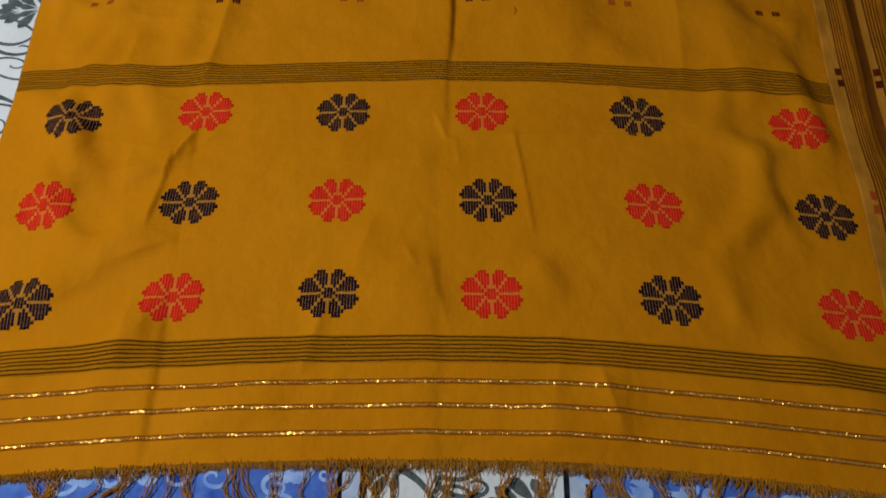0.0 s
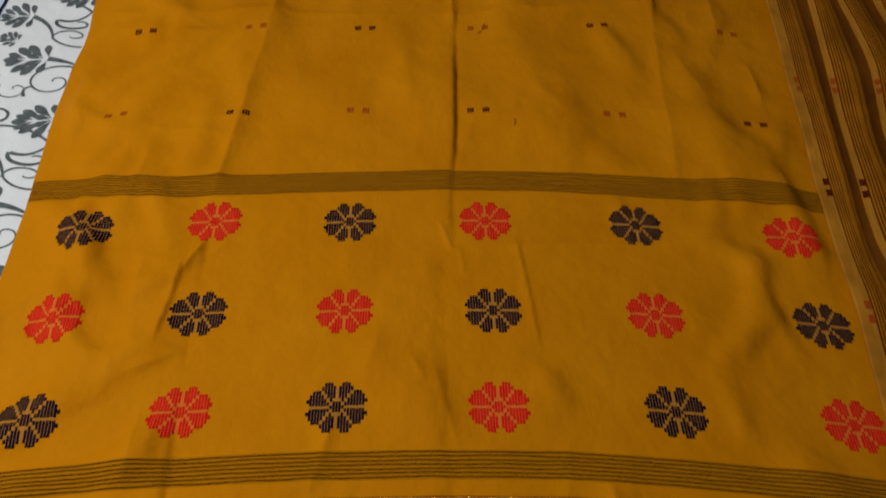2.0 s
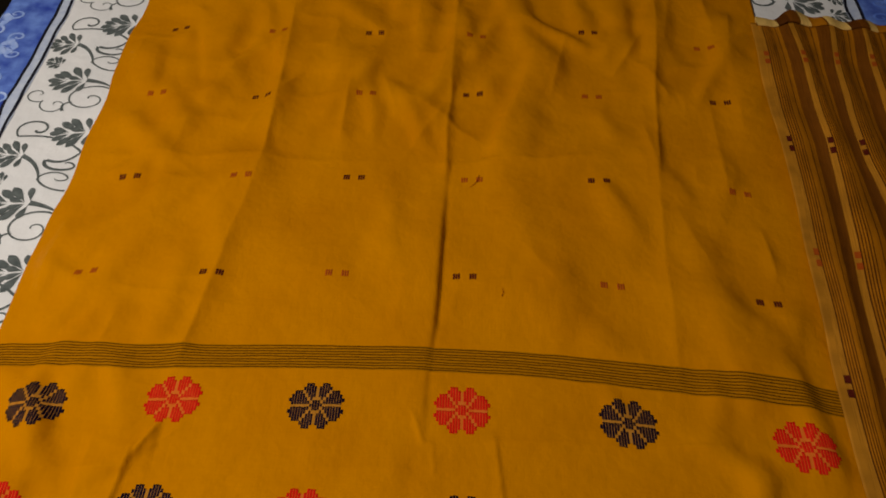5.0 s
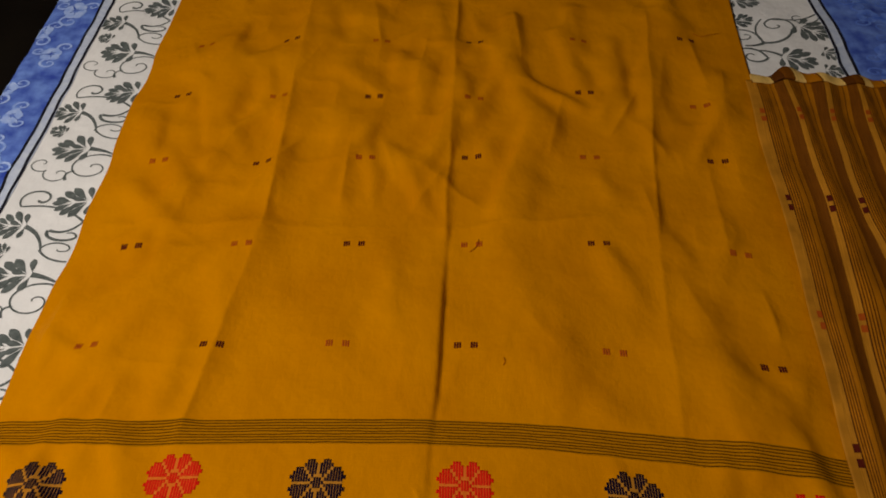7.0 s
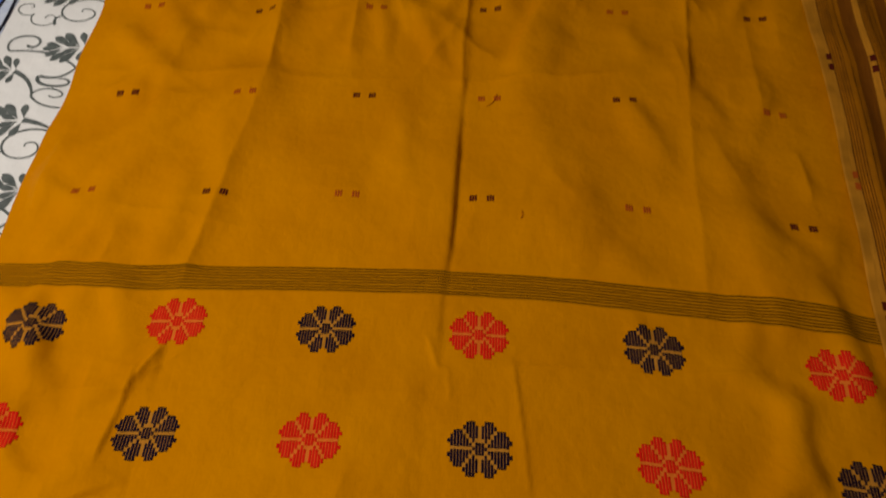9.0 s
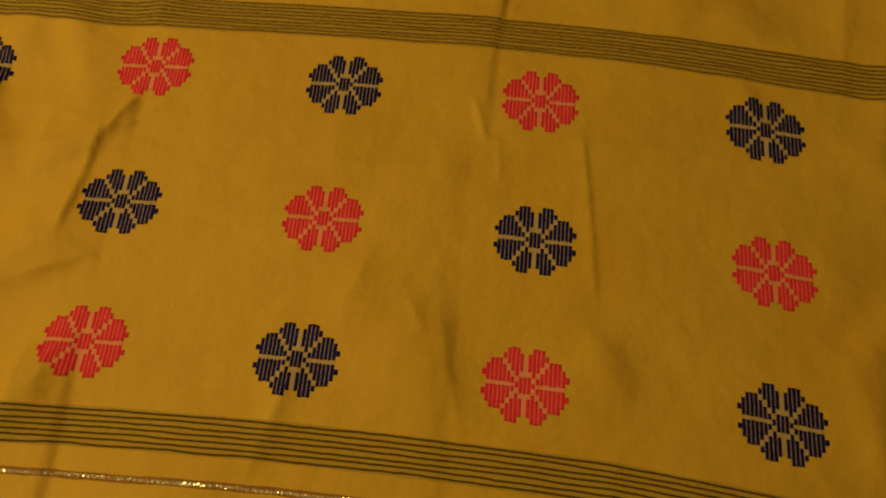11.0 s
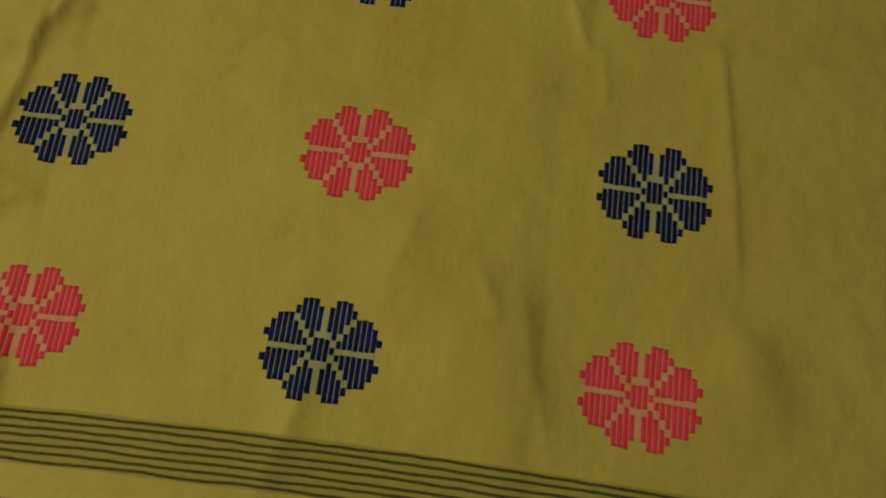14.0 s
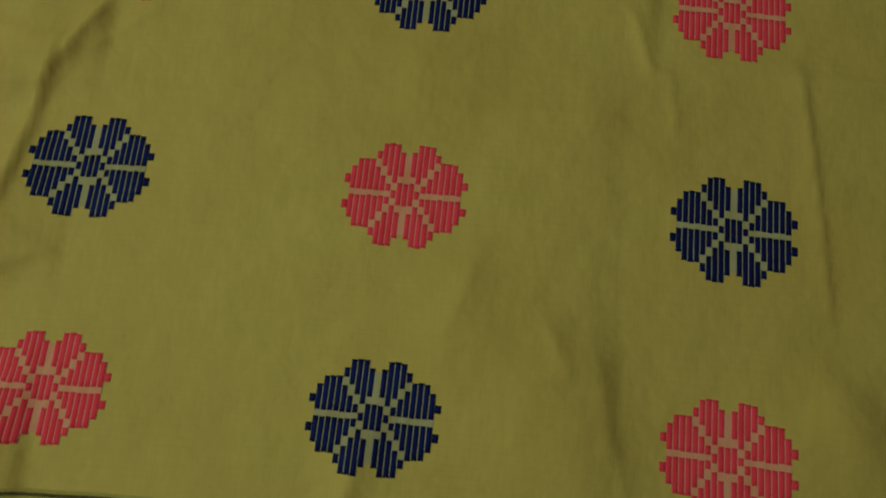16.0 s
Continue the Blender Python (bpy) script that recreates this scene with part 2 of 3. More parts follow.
bed = tagged(new("bed"), "low dark wooden bed under a printed sheet", "bed")
mid, wide, long_ = (W0 + W1) / 2, W1 - W0, Y1 - Y0
vs, fs = box_mesh(mid, (Y0 + Y1) / 2, 0.44, wide - 0.02, long_ - 0.02, 0.2, 0.03)
part("mattress", sheared(vs), fs, TICKING, bed, "thick pale mattress")
vs, fs = box_mesh(mid, (Y0 + Y1) / 2, 0.31, wide, long_, 0.06, 0.008)
part("bed_base", sheared(vs), fs, WOOD, bed)
for lx in (W0 + 0.06, W1 - 0.06):
    for ly in (Y0 + 0.06, Y1 - 0.06):
        vs, fs = box_mesh(lx, ly, 0.14, 0.07, 0.07, 0.28, 0.006)
        part("leg", sheared(vs), fs, WOOD, bed)


# ---- bedsheet ----
def sheet_z(x, y):
    return BED + 0.0035 * (soft_noise(x, y, 0.11) - 0.5) + 0.0026 * (soft_noise(x, y, 0.035, 4) - 0.5)


def sheet_pos(q, y, off=0.0):
    """Sheet surface by q across the bed and y; beyond the sides it hangs down."""
    q, y = np.broadcast_arrays(np.asarray(q, float), np.asarray(y, float))
    r = 0.03
    over = np.maximum(0, np.maximum(W0 + r - q, q - (W1 - r)))
    side = np.where(q < mid, -1.0, 1.0)
    ang = np.minimum(over / r, math.pi / 2)
    drop = np.maximum(0, over - r * math.pi / 2)
    flat = np.clip(q, W0 + r, W1 - r)
    ripple = 0.012 * np.sin(y * 21 + 2 * np.sin(y * 7)) * np.minimum(drop / 0.2, 1)
    x = bed_x(flat + side * ((r + off) * np.sin(ang) + ripple), y)
    z = sheet_z(bed_x(flat, y), y) - (r + off) * (1 - np.cos(ang)) - drop + off
    return np.stack([x, y, z], -1)


def sheet_patch(name, q0, q1, y0, y1, off, mat, parent, label="", step=0.012, jog=0.0):
    qs = np.linspace(q0, q1, max(2, int((q1 - q0) / step) + 2))
    ys = np.linspace(y0, y1, max(2, int((y1 - y0) / 0.01) + 2))
    Q, Y = np.meshgrid(qs, ys, indexing="ij")
    wob = jog * (soft_noise(Y * 0 + q0, Y, 0.12, 2) - 0.5) + 0.8 * jog * (soft_noise(Y * 0 + q0, Y, 0.035, 5) - 0.5)
    P = sheet_pos(Q + wob, Y, off).reshape(-1, 3)
    return part(name, P, grid_faces(len(qs), len(ys)), mat, parent, label, np.stack([Q.ravel(), Y.ravel()], 1))


sheet = sheet_patch("bedsheet", W0 - 0.32, W1 + 0.3, Y0, Y1, 0.0, WHITE, None)
tagged(sheet, "white cotton bedsheet with blue floral panels and grey scroll print", "bedsheet")
sol = sheet.modifiers.new("thickness", "SOLIDIFY")
sol.thickness, sol.offset = 0.0012, -1
PANELS = ((W0 - 0.32, -0.632), (-0.41, -0.066), (0.163, 0.49), (0.722, W1 + 0.3))
for a, c in PANELS:
    sheet_patch("blue_panel", a, c, Y0, Y1, 0.0006, BLUE, sheet, "blue cotton panel with pale floral print", jog=0.006)
# pale strips and the double black lines along the seams
for a, inner in ((-0.632, 1), (-0.41, -1), (-0.066, 1), (0.163, -1), (0.49, 1), (0.722, -1)):
    sheet_patch("pale_strip", min(a, a + inner * 0.022), max(a, a + inner * 0.022), Y0, Y1, 0.0007, MID_BLUE if inner * a < 0 else WHITE, sheet, step=0.006, jog=0.006)
    for d, hw in ((0.0, 0.0026), (inner * 0.019, 0.0026)):
        sheet_patch("black_line", a + d - hw, a + d + hw, Y0, Y1, 0.0010, BLACK_INK, sheet, step=0.006, jog=0.006)


# printed sprigs and scrolls
def ribbon(heap, pts, widths, off):
    """A flat printed stroke that lies on the sheet."""
    pts = np.asarray(pts, float)
    d = np.gradient(pts, axis=0)
    d /= np.maximum(np.linalg.norm(d, axis=1, keepdims=True), 1e-9)
    n = np.stack([-d[:, 1], d[:, 0]], 1)
    w = np.asarray(widths, float)[:, None] if hasattr(widths, "__len__") else widths
    L, R = pts + n * w / 2, pts - n * w / 2
    P = np.concatenate([L, R])
    vs = list(sheet_pos(P[:, 0] - LEAN_Y * (P[:, 1] - 0.11), P[:, 1], off))
    k = len(pts)
    heap.add(vs, [[i, i + 1, k + i + 1, k + i] for i in range(k - 1)])


def bend(a, c, sag, n=14):
    """A curved way from a to c that bulges by sag to its left."""
    a, c = np.asarray(a, float), np.asarray(c, float)
    t = np.linspace(0, 1, n)[:, None]
    d = c - a
    return a + d * t + np.array([-d[1], d[0]]) * sag * 4 * t * (1 - t)


def curl(eye, start, turns, hand=1, n=34, squash=0.75):
    """A spiral from start in to its eye."""
    eye, start = np.asarray(eye, float), np.asarray(start, float)
    d = (start - eye) / (1.0, squash)
    r0 = np.linalg.norm(d)
    a0 = math.atan2(d[1], d[0])
    t = np.linspace(0, 1, n)
    r = r0 * (1 - t) ** 0.8 + 0.0015
    a = a0 + hand * 2 * math.pi * turns * t
    return eye + np.stack([r * np.cos(a), squash * r * np.sin(a)], 1)


def petal(heap, base, tip, width, off):
    base, tip = np.asarray(base, float), np.asarray(tip, float)
    d = tip - base
    t = np.linspace(0, 1, 10)
    half = width / 2 * np.sin(math.pi * np.clip(t, 0, 1) ** 1.8) ** 0.75
    ribbon(heap, base + d * t[:, None], np.maximum(half * 2, 0.0003), off)


def sprig(heap, tip, base, spread, off):
    """A flower head: rounded petals in pairs up its axis and one at the tip, with gaps between them."""
    tip, base = np.asarray(tip, float), np.asarray(base, float)
    d = tip - base
    size = np.linalg.norm(d)
    a0 = math.atan2(d[1], d[0])
    rows_ = ((0.02, 1.30, 0.42, 0.19), (0.12, 0.86, 0.60, 0.23), (0.30, 0.62, 0.58, 0.22), (0.50, 0.42, 0.46, 0.18), (0.10, 0.30, 0.42, 0.17), (0.58, 0.0, 0.42, 0.19))
    for s_, a_, ln_, w_ in rows_:
        for side in ((1, -1) if a_ else (1,)):
            a = a0 + side * a_ * spread / 0.75 + rng.uniform(-0.07, 0.07)
            u = np.array([math.cos(a), math.sin(a)])
            start = base + d * s_ + u * size * 0.06
            petal(heap, start, start + u * size * ln_, size * w_ * 0.95, off)


def print_repeat(dx, dy):
    """One repeat of the grey print: three sprigs, their stems and scrolls."""
    heap = Heap()
    o = 0.0005

    def at(x, y):
        return x + dx, y + dy

    def line(pts, w0, w1):
        pts = np.asarray([at(*p) for p in pts])
        ribbon(heap, pts, np.linspace(w0, w1, len(pts)), o)

    sprig(heap, at(-0.612, 0.902), at(-0.556, 0.914), 0.75, o)
    line(curl((-0.638, 0.909), (-0.657, 0.892), 0.95, -1), 0.0026, 0.0045)
    line(bend((-0.657, 0.892), (-0.553, 0.873), 0.12), 0.003, 0.0036)
    line(bend((-0.553, 0.873), (-0.597, 0.853), 0.22), 0.003, 0.005)
    line(curl((-0.567, 0.848), (-0.597, 0.853), 0.8, 1, squash=0.5), 0.0055, 0.002)
    sprig(heap, at(-0.682, 0.854), at(-0.634, 0.858), 0.8, o)
    line(bend((-0.636, 0.857), (-0.592, 0.815), 0.12), 0.0075, 0.003)
    line(bend((-0.592, 0.815), (-0.545, 0.800), -0.12), 0.003, 0.003)
    line(curl((-0.566, 0.820), (-0.592, 0.815), 0.9, -1, squash=0.5), 0.003, 0.0018)
    sprig(heap, at(-0.642, 0.768), at(-0.582, 0.774), 0.75, o)
    line(bend((-0.584, 0.774), (-0.538, 0.762), 0.05), 0.009, 0.0025)
    line(bend((-0.538, 0.762), (-0.520, 0.795), -0.25), 0.003, 0.002)
    line(curl((-0.561, 0.732), (-0.540, 0.757), 1.25, 1), 0.003, 0.002)
    line(bend((-0.585, 0.722), (-0.592, 0.703), -0.4), 0.0022, 0.005)
    line(curl((-0.61, 0.715), (-0.632, 0.722), 1.0, 1), 0.0022, 0.0016)
    line(curl((-0.645, 0.735), (-0.632, 0.722), 0.9, -1), 0.0022, 0.0016)
    sprig(heap, at(-0.668, 0.815), at(-0.640, 0.806), 0.7, o)
    return heap


for k in range(-3, 5):
    h = print_repeat(-0.0245 * k, 0.246 * k)
    part("scroll_print", h.v, h.f, GREY_INK, sheet, "grey-green printed sprigs and scrolls")


def print_right(dx, dy):
    """The repeat on the band beside the striped cloth: sprigs that point outwards, large scrolls between them."""
    heap = Heap()
    o = 0.0005
    move = lambda pts: np.asarray(pts, float) + (dx, dy)
    at = lambda x, y: (x + dx, y + dy)
    line = lambda pts, w0, w1: ribbon(heap, move(pts), np.linspace(w0, w1, len(pts)), o)
    for tip, base in (((0.481, 1.476), (0.436, 1.485)), ((0.462, 1.429), (0.423, 1.412)), ((0.550, 1.306), (0.495, 1.322)),
                      ((0.584, 1.379), (0.535, 1.412)), ((0.594, 1.325), (0.566, 1.34)), ((0.592, 1.287), (0.56, 1.291))):
        sprig(heap, at(*tip), at(*base), 0.8, o)
    line(bend((0.440, 1.345), (0.474, 1.358), -0.1), 0.004, 0.007)
    line(bend((0.474, 1.358), (0.526, 1.397), -0.2), 0.006, 0.004)
    line(curl((0.500, 1.408), (0.526, 1.397), 1.1, 1), 0.004, 0.0022)
    line(bend((0.474, 1.358), (0.478, 1.425), 0.18), 0.004, 0.0025)
    line(bend((0.472, 1.355), (0.432, 1.392), -0.25), 0.004, 0.003)
    line(curl((0.443, 1.377), (0.432, 1.392), 0.9, 1), 0.003, 0.002)
    line(bend((0.430, 1.335), (0.472, 1.317), 0.2), 0.004, 0.0045)
    line(curl((0.450, 1.318), (0.472, 1.317), 0.8, -1), 0.0045, 0.002)
    line(bend((0.455, 1.332), (0.497, 1.322), 0.1), 0.003, 0.006)
    line(bend((0.497, 1.424), (0.575, 1.445), -0.1), 0.0025, 0.0035)
    line(curl((0.546, 1.435), (0.575, 1.445), 0.8, -1), 0.003, 0.0018)
    return heap


for k in range(-1, 3):
    h = print_right(-0.0235 * k, 0.246 * k)
    part("scroll_print", h.v, h.f, GREY_INK, sheet, "grey-green printed sprigs and scrolls")
h = print_repeat(0.62, -0.72)
h2 = print_repeat(0.68, -0.80)
h.add(h2.v, h2.f)
part("scroll_print", h.v, h.f, GREY_INK, sheet, "grey-green printed sprigs and scrolls")


def blue_print(q, y, size, turn):
    """A pale blossom with tendrils on a blue panel."""
    heap = Heap()
    c = np.array([float(bed_x(q, y)), y])
    for k in range(7):
        a = turn + k * 2 * math.pi / 7 + rng.uniform(-0.2, 0.2)
        u = np.array([math.cos(a), math.sin(a)])
        petal(heap, c + u * size * 0.08, c + u * size * rng.uniform(0.42, 0.6), size * 0.42, 0.0011)
    for k in range(3):
        a = turn + 2.1 * k
        e = c + size * np.array([math.cos(a), math.sin(a)]) * 0.7
        ribbon(heap, curl(e, c + (e - c) * 0.55, 1.2, 1 if k % 2 else -1), np.linspace(0.005, 0.002, 34), 0.0012)
    return heap


spots = [(-0.715 + 0.035 * (k % 2), 0.62 + 0.068 * k, PALE_BLUE) for k in range(20)]
spots += [(q, y, PALE_BLUE) for q in (-0.375, -0.31, -0.25, -0.18, -0.11, 0.2, 0.26, 0.33, 0.39, 0.45) for y in (0.055, 0.12)]
spots += [(q, y, SOFT_BLUE) for q in (0.782, 0.835, 0.885) for y in (1.15, 1.22, 1.29, 1.36, 1.43, 1.5, 1.58)]
for q, y, ink in spots:
    h = blue_print(q + rng.uniform(-0.008, 0.008), y + rng.uniform(-0.02, 0.02), rng.uniform(0.036, 0.05), rng.uniform(0, 6))
    part("blossom_print", h.v, h.f, ink, sheet, "pale blue printed blossom" if ink is PALE_BLUE else "mid blue printed blossom and scrolls")


# ---- the mustard cloth ----
COLUMNS = (-0.433, -0.279, -0.123, 0.038, 0.218, 0.401)
HEM, FAR = 0.149, 1.95
FOLD = 1.9            # how deep the folds stand


def crease(x, y, x0, y0, x1, y1, height, left, right, ends=0.04, sharp=True):
    """A fold along a line; left and right are the widths of its two slopes."""
    dx, dy = x1 - x0, y1 - y0
    ln = math.hypot(dx, dy)
    t = ((x - x0) * dx + (y - y0) * dy) / ln
    d = ((x - x0) * dy - (y - y0) * dx) / ln      # positive to the right of the way
    d = d + 0.004 * (soft_noise(t, t * 0, 0.07, x0 * 9) - 0.5)
    w = np.where(d < 0, left, right)
    prof = np.exp(-np.abs(d) / w) if sharp else np.exp(-(d / w) ** 2)
    fade = 1 / (1 + np.exp(-(t + ends * 0.2) / (ends * 0.25))) / (1 + np.exp((t - ln - ends * 0.2) / (ends * 0.25)))
    return height * prof * fade


def lip(x, y, x0, y0, x1, y1, height, crest, wide_, ends=0.04):
    """A fold that swells on the left of its line, falls off before it and ends in a crisp valley."""
    dx, dy = x1 - x0, y1 - y0
    ln = math.hypot(dx, dy)
    t = ((x - x0) * dx + (y - y0) * dy) / ln
    d = ((x - x0) * dy - (y - y0) * dx) / ln + 0.004 * (soft_noise(t, t * 0, 0.09, x0 * 7) - 0.5)
    rise = np.exp(-((d + crest) / wide_) ** 2)
    fall = np.clip(-d / crest, 0, 1)
    fall = fall * (2 - fall)
    fade = 1 / (1 + np.exp(-t / (ends * 0.25))) / (1 + np.exp((t - ln) / (ends * 0.25)))
    return height * fade * np.where(d < -crest, rise, np.where(d < 0, fall, 0.0))


crumple_rng = np.random.RandomState(21)
CRUMPLES = []
for _ in range(210):
    # most lie on the far half and along the left side
    cy = crumple_rng.choice([crumple_rng.uniform(0.92, 1.5), crumple_rng.uniform(0.15, 0.92)], p=[0.6, 0.4])
    cx = crumple_rng.uniform(-0.5, 0.42) if cy > 0.9 else crumple_rng.choice([crumple_rng.uniform(-0.5, -0.3), crumple_rng.uniform(0.22, 0.44), crumple_rng.uniform(-0.3, 0.22)], p=[0.45, 0.35, 0.2])
    ca = crumple_rng.normal(1.57, 0.55)
    far_half = cy > 0.9
    cl = crumple_rng.uniform(0.04, 0.14) if far_half else crumple_rng.uniform(0.03, 0.09)
    CRUMPLES.append((cx, cy, cx + cl * math.cos(ca), cy + cl * math.sin(ca), crumple_rng.uniform(0.0025, 0.007) * (0.85 if far_half else 0.75), crumple_rng.uniform(0.012, 0.028),
                     crumple_rng.uniform(0.012, 0.028), crumple_rng.rand() < 0.25))


def near(x, y, row, margin=0.09):
    x0, y0, x1, y1 = row[:4]
    return (x > min(x0, x1) - margin) & (x < max(x0, x1) + margin) & (y > min(y0, y1) - margin) & (y < max(y0, y1) + margin)


def cloth_height(x, y):
    x, y = np.atleast_1d(np.asarray(x, float)), np.atleast_1d(np.asarray(y, float))
    h = 0.0085 * (soft_noise(x, y, 0.17, 1) - 0.35) + 0.004 * (soft_noise(x + 0.3 * y, y, 0.075, 5) - 0.5)
    c = lambda *a, **k: crease(x, y, *a, **k)
    # pressed folds: centre, left and right, turned over at the cross folds
    h = h + lip(x, y, 0.004, 0.52, -0.016, 0.893, 0.0050, 0.0075, 0.05)
    h = h + lip(x, y, 0.027, 0.12, -0.010, 0.50, 0.0016, 0.02, 0.05)
    h = h + c(-0.024, 0.90, -0.064, 1.46, 0.0055, 0.018, 0.010)
    h = h + lip(x, y, -0.250, 0.10, -0.285, 0.49, 0.0034, 0.009, 0.05)
    h = h + c(-0.293, 0.57, -0.279, 0.885, 0.0055, 0.022, 0.018)
    h = h + c(-0.281, 0.90, -0.338, 1.45, 0.0065, 0.016, 0.009)
    h = h + c(0.266, 0.925, 0.274, 1.40, 0.005, 0.016, 0.008)
    h = h + c(0.275, 0.60, 0.262, 0.93, 0.003, 0.02, 0.02)
    h = h + c(-0.52, 0.866, -0.03, 0.898, 0.0018, 0.012, 0.008)
    h = h + c(-0.02, 0.897, 0.19, 0.934, 0.003, 0.008, 0.014)
    h = h + c(-0.40, 0.425, -0.02, 0.472, 0.0016, 0.012, 0.006)
    h = h + c(0.078, 0.515, 0.30, 0.532, 0.0022, 0.005, 0.012)
    # soft swells
    s = dict(sharp=False)
    h = h + c(0.015, 1.33, 0.085, 1.13, 0.007, 0.028, 0.022, **s) + c(0.092, 1.14, 0.045, 0.93, 0.0085, 0.034, 0.015, **s)
    h = h + c(-0.13, 1.06, -0.055, 0.93, 0.005, 0.014, 0.018, **s) + c(-0.16, 1.05, -0.13, 0.93, 0.004, 0.014, 0.014, **s)
    h = h + c(-0.50, 0.94, -0.42, 0.87, 0.006, 0.02, 0.02, **s) + c(0.05, 1.30, -0.01, 1.12, 0.005, 0.016, 0.016, **s)
    h = h + c(-0.48, 0.70, -0.36, 0.82, 0.006, 0.03, 0.02, **s) + c(-0.47, 0.58, -0.40, 0.72, 0.005, 0.02, 0.02, **s)
    h = h + c(-0.33, 0.60, -0.33, 0.72, 0.004, 0.02, 0.018, **s) + c(-0.10, 0.88, -0.07, 0.72, 0.004, 0.02, 0.03, **s)
    h = h + c(0.298, 0.538, 0.352, 0.505, 0.006, 0.02, 0.02, **s) + c(0.352, 0.505, 0.345, 0.44, 0.007, 0.02, 0.02, **s)
    h = h + c(0.345, 0.44, 0.285, 0.36, 0.005, 0.025, 0.02, **s) + c(0.40, 0.62, 0.43, 0.52, 0.006, 0.015, 0.02, **s)
    h = h + c(-0.46, 0.23, -0.32, 0.36, 0.007, 0.03, 0.03, **s) + c(-0.45, 0.50, -0.39, 0.42, 0.006, 0.018, 0.02, **s)
    h = h + c(-0.42, 0.19, -0.30, 0.24, 0.006, 0.02, 0.025, **s) + c(0.36, 0.28, 0.46, 0.20, 0.006, 0.03, 0.03, **s)
    h = h + c(0.12, 1.36, 0.16, 1.20, 0.006, 0.02, 0.02, **s) + c(0.21, 1.33, 0.23, 1.16, 0.005, 0.015, 0.02, **s)
    h = h + c(0.05, 0.90, 0.14, 0.66, 0.004, 0.03, 0.05, **s) + c(0.30, 0.80, 0.36, 0.62, 0.005, 0.03, 0.03, **s)
    # small pinched creases
    h = h + c(-0.309, 0.455, -0.314, 0.375, 0.0032, 0.0022, 0.012, ends=0.02) + c(0.079, 0.515, 0.104, 0.395, 0.0022, 0.0022, 0.012, ends=0.02)
    h = h + 1.5 * c(-0.292, 0.49, -0.305, 0.455, 0.0025, 0.005, 0.005, ends=0.02) + 1.5 * c(-0.268, 0.49, -0.285, 0.47, 0.002, 0.005, 0.005, ends=0.015)
    h = h + c(-0.012, 0.53, -0.002, 0.506, 0.0026, 0.005, 0.003, ends=0.012) + c(-0.002, 0.506, 0.011, 0.502, 0.0016, 0.003, 0.004, ends=0.008) + c(0.011, 0.502, 0.017, 0.47, 0.0018, 0.0022, 0.004, ends=0.012)
    h = h + 1.5 * c(0.215, 0.372, 0.273, 0.381, 0.0016, 0.004, 0.006, ends=0.015) + 1.5 * c(0.236, 0.47, 0.245, 0.43, 0.0014, 0.004, 0.004, ends=0.015)
    h = h + c(-0.032, 0.36, -0.018, 0.341, 0.0013, 0.004, 0.006, ends=0.01)
    # light crumple, stronger on the far half
    far = np.clip((y - 0.85) / 0.3, 0, 1)
    ridge = 1 - np.abs(2 * soft_noise(x, y, 0.06, 8) - 1)
    sides_ = np.clip((np.abs(x + 0.02) - 0.2) / 0.2, 0, 1)
    h = h + (0.0016 + 0.002 * sides_ + 0.0042 * far) * ridge * soft_noise(x, y, 0.15, 11)
    for row in CRUMPLES:
        m = near(x, y, row)
        if m.any():
            h[m] += crease(x[m], y[m], *row[:7], ends=0.03, sharp=row[7])
    return h


def cloth_pos(b, v, off=0.0):
    """Cloth surface: b across (true x at the flowers' far row), v along its middle."""
    b, v = np.broadcast_arrays(np.asarray(b, float), np.asarray(v, float))
    d = b - 0.038
    up = np.maximum(v - 0.6, 0)
    x = b - 0.095 * (v - 0.55) - 0.08 * b * (np.clip(v, 0.2, 0.62) - 0.55)
    y = v + 0.0625 * d - 0.1108 * d * d - 0.035 * np.maximum(b - 0.1, 0) + 0.11 * np.maximum(d, 0) * up + 0.04 * np.maximum(-d, 0) * up
    rim = np.clip((b - left_rim(v)) / 0.03, 0, 1) * np.clip((v - HEM) / 0.02, 0, 1) * np.clip((right_rim(v) - 0.01 - b) / 0.05, 0, 1)
    rise = FOLD * (cloth_height(x, y).reshape(x.shape) - 0.0065) + 0.0062
    rise = 0.0025 * np.log1p(np.exp(rise / 0.0025))
    z = BED + 0.0036 + 0.02 * np.tanh(rise / 0.02) * (0.35 + 0.65 * rim) + off
    return np.stack([x, y, z], -1)


def left_rim(v):
    return -0.5165 + 0.005 * (soft_noise(v, v * 0, 0.075, 6) - 0.5) * 2


def right_rim(v):
    return 0.467 + 0.04 * (np.clip(v, 0.2, 0.62) - 0.55) + 0.05 * np.maximum(v - 0.55, 0) + 0.004 * (soft_noise(v, v * 0, 0.1, 3) - 0.5)


vv = np.concatenate([np.arange(HEM, 0.75, 0.0021), np.arange(0.75, 1.5, 0.0036), np.arange(1.5, FAR, 0.012)])
ss = np.linspace(0, 1, 440)
S, V = np.meshgrid(ss, vv, indexing="ij")
B = left_rim(V) * (1 - S) + right_rim(V) * S
cloth = part("handloom_cloth", cloth_pos(B, V).reshape(-1, 3), grid_faces(len(ss), len(vv)), YELLOW, None, "",
             np.stack([B.ravel(), V.ravel()], 1))
tagged(cloth, "mustard yellow handloom cloth with woven flowers, spread creased on bed", "cloth")
sol = cloth.modifiers.new("thickness", "SOLIDIFY")
sol.thickness, sol.offset = 0.0009, -1


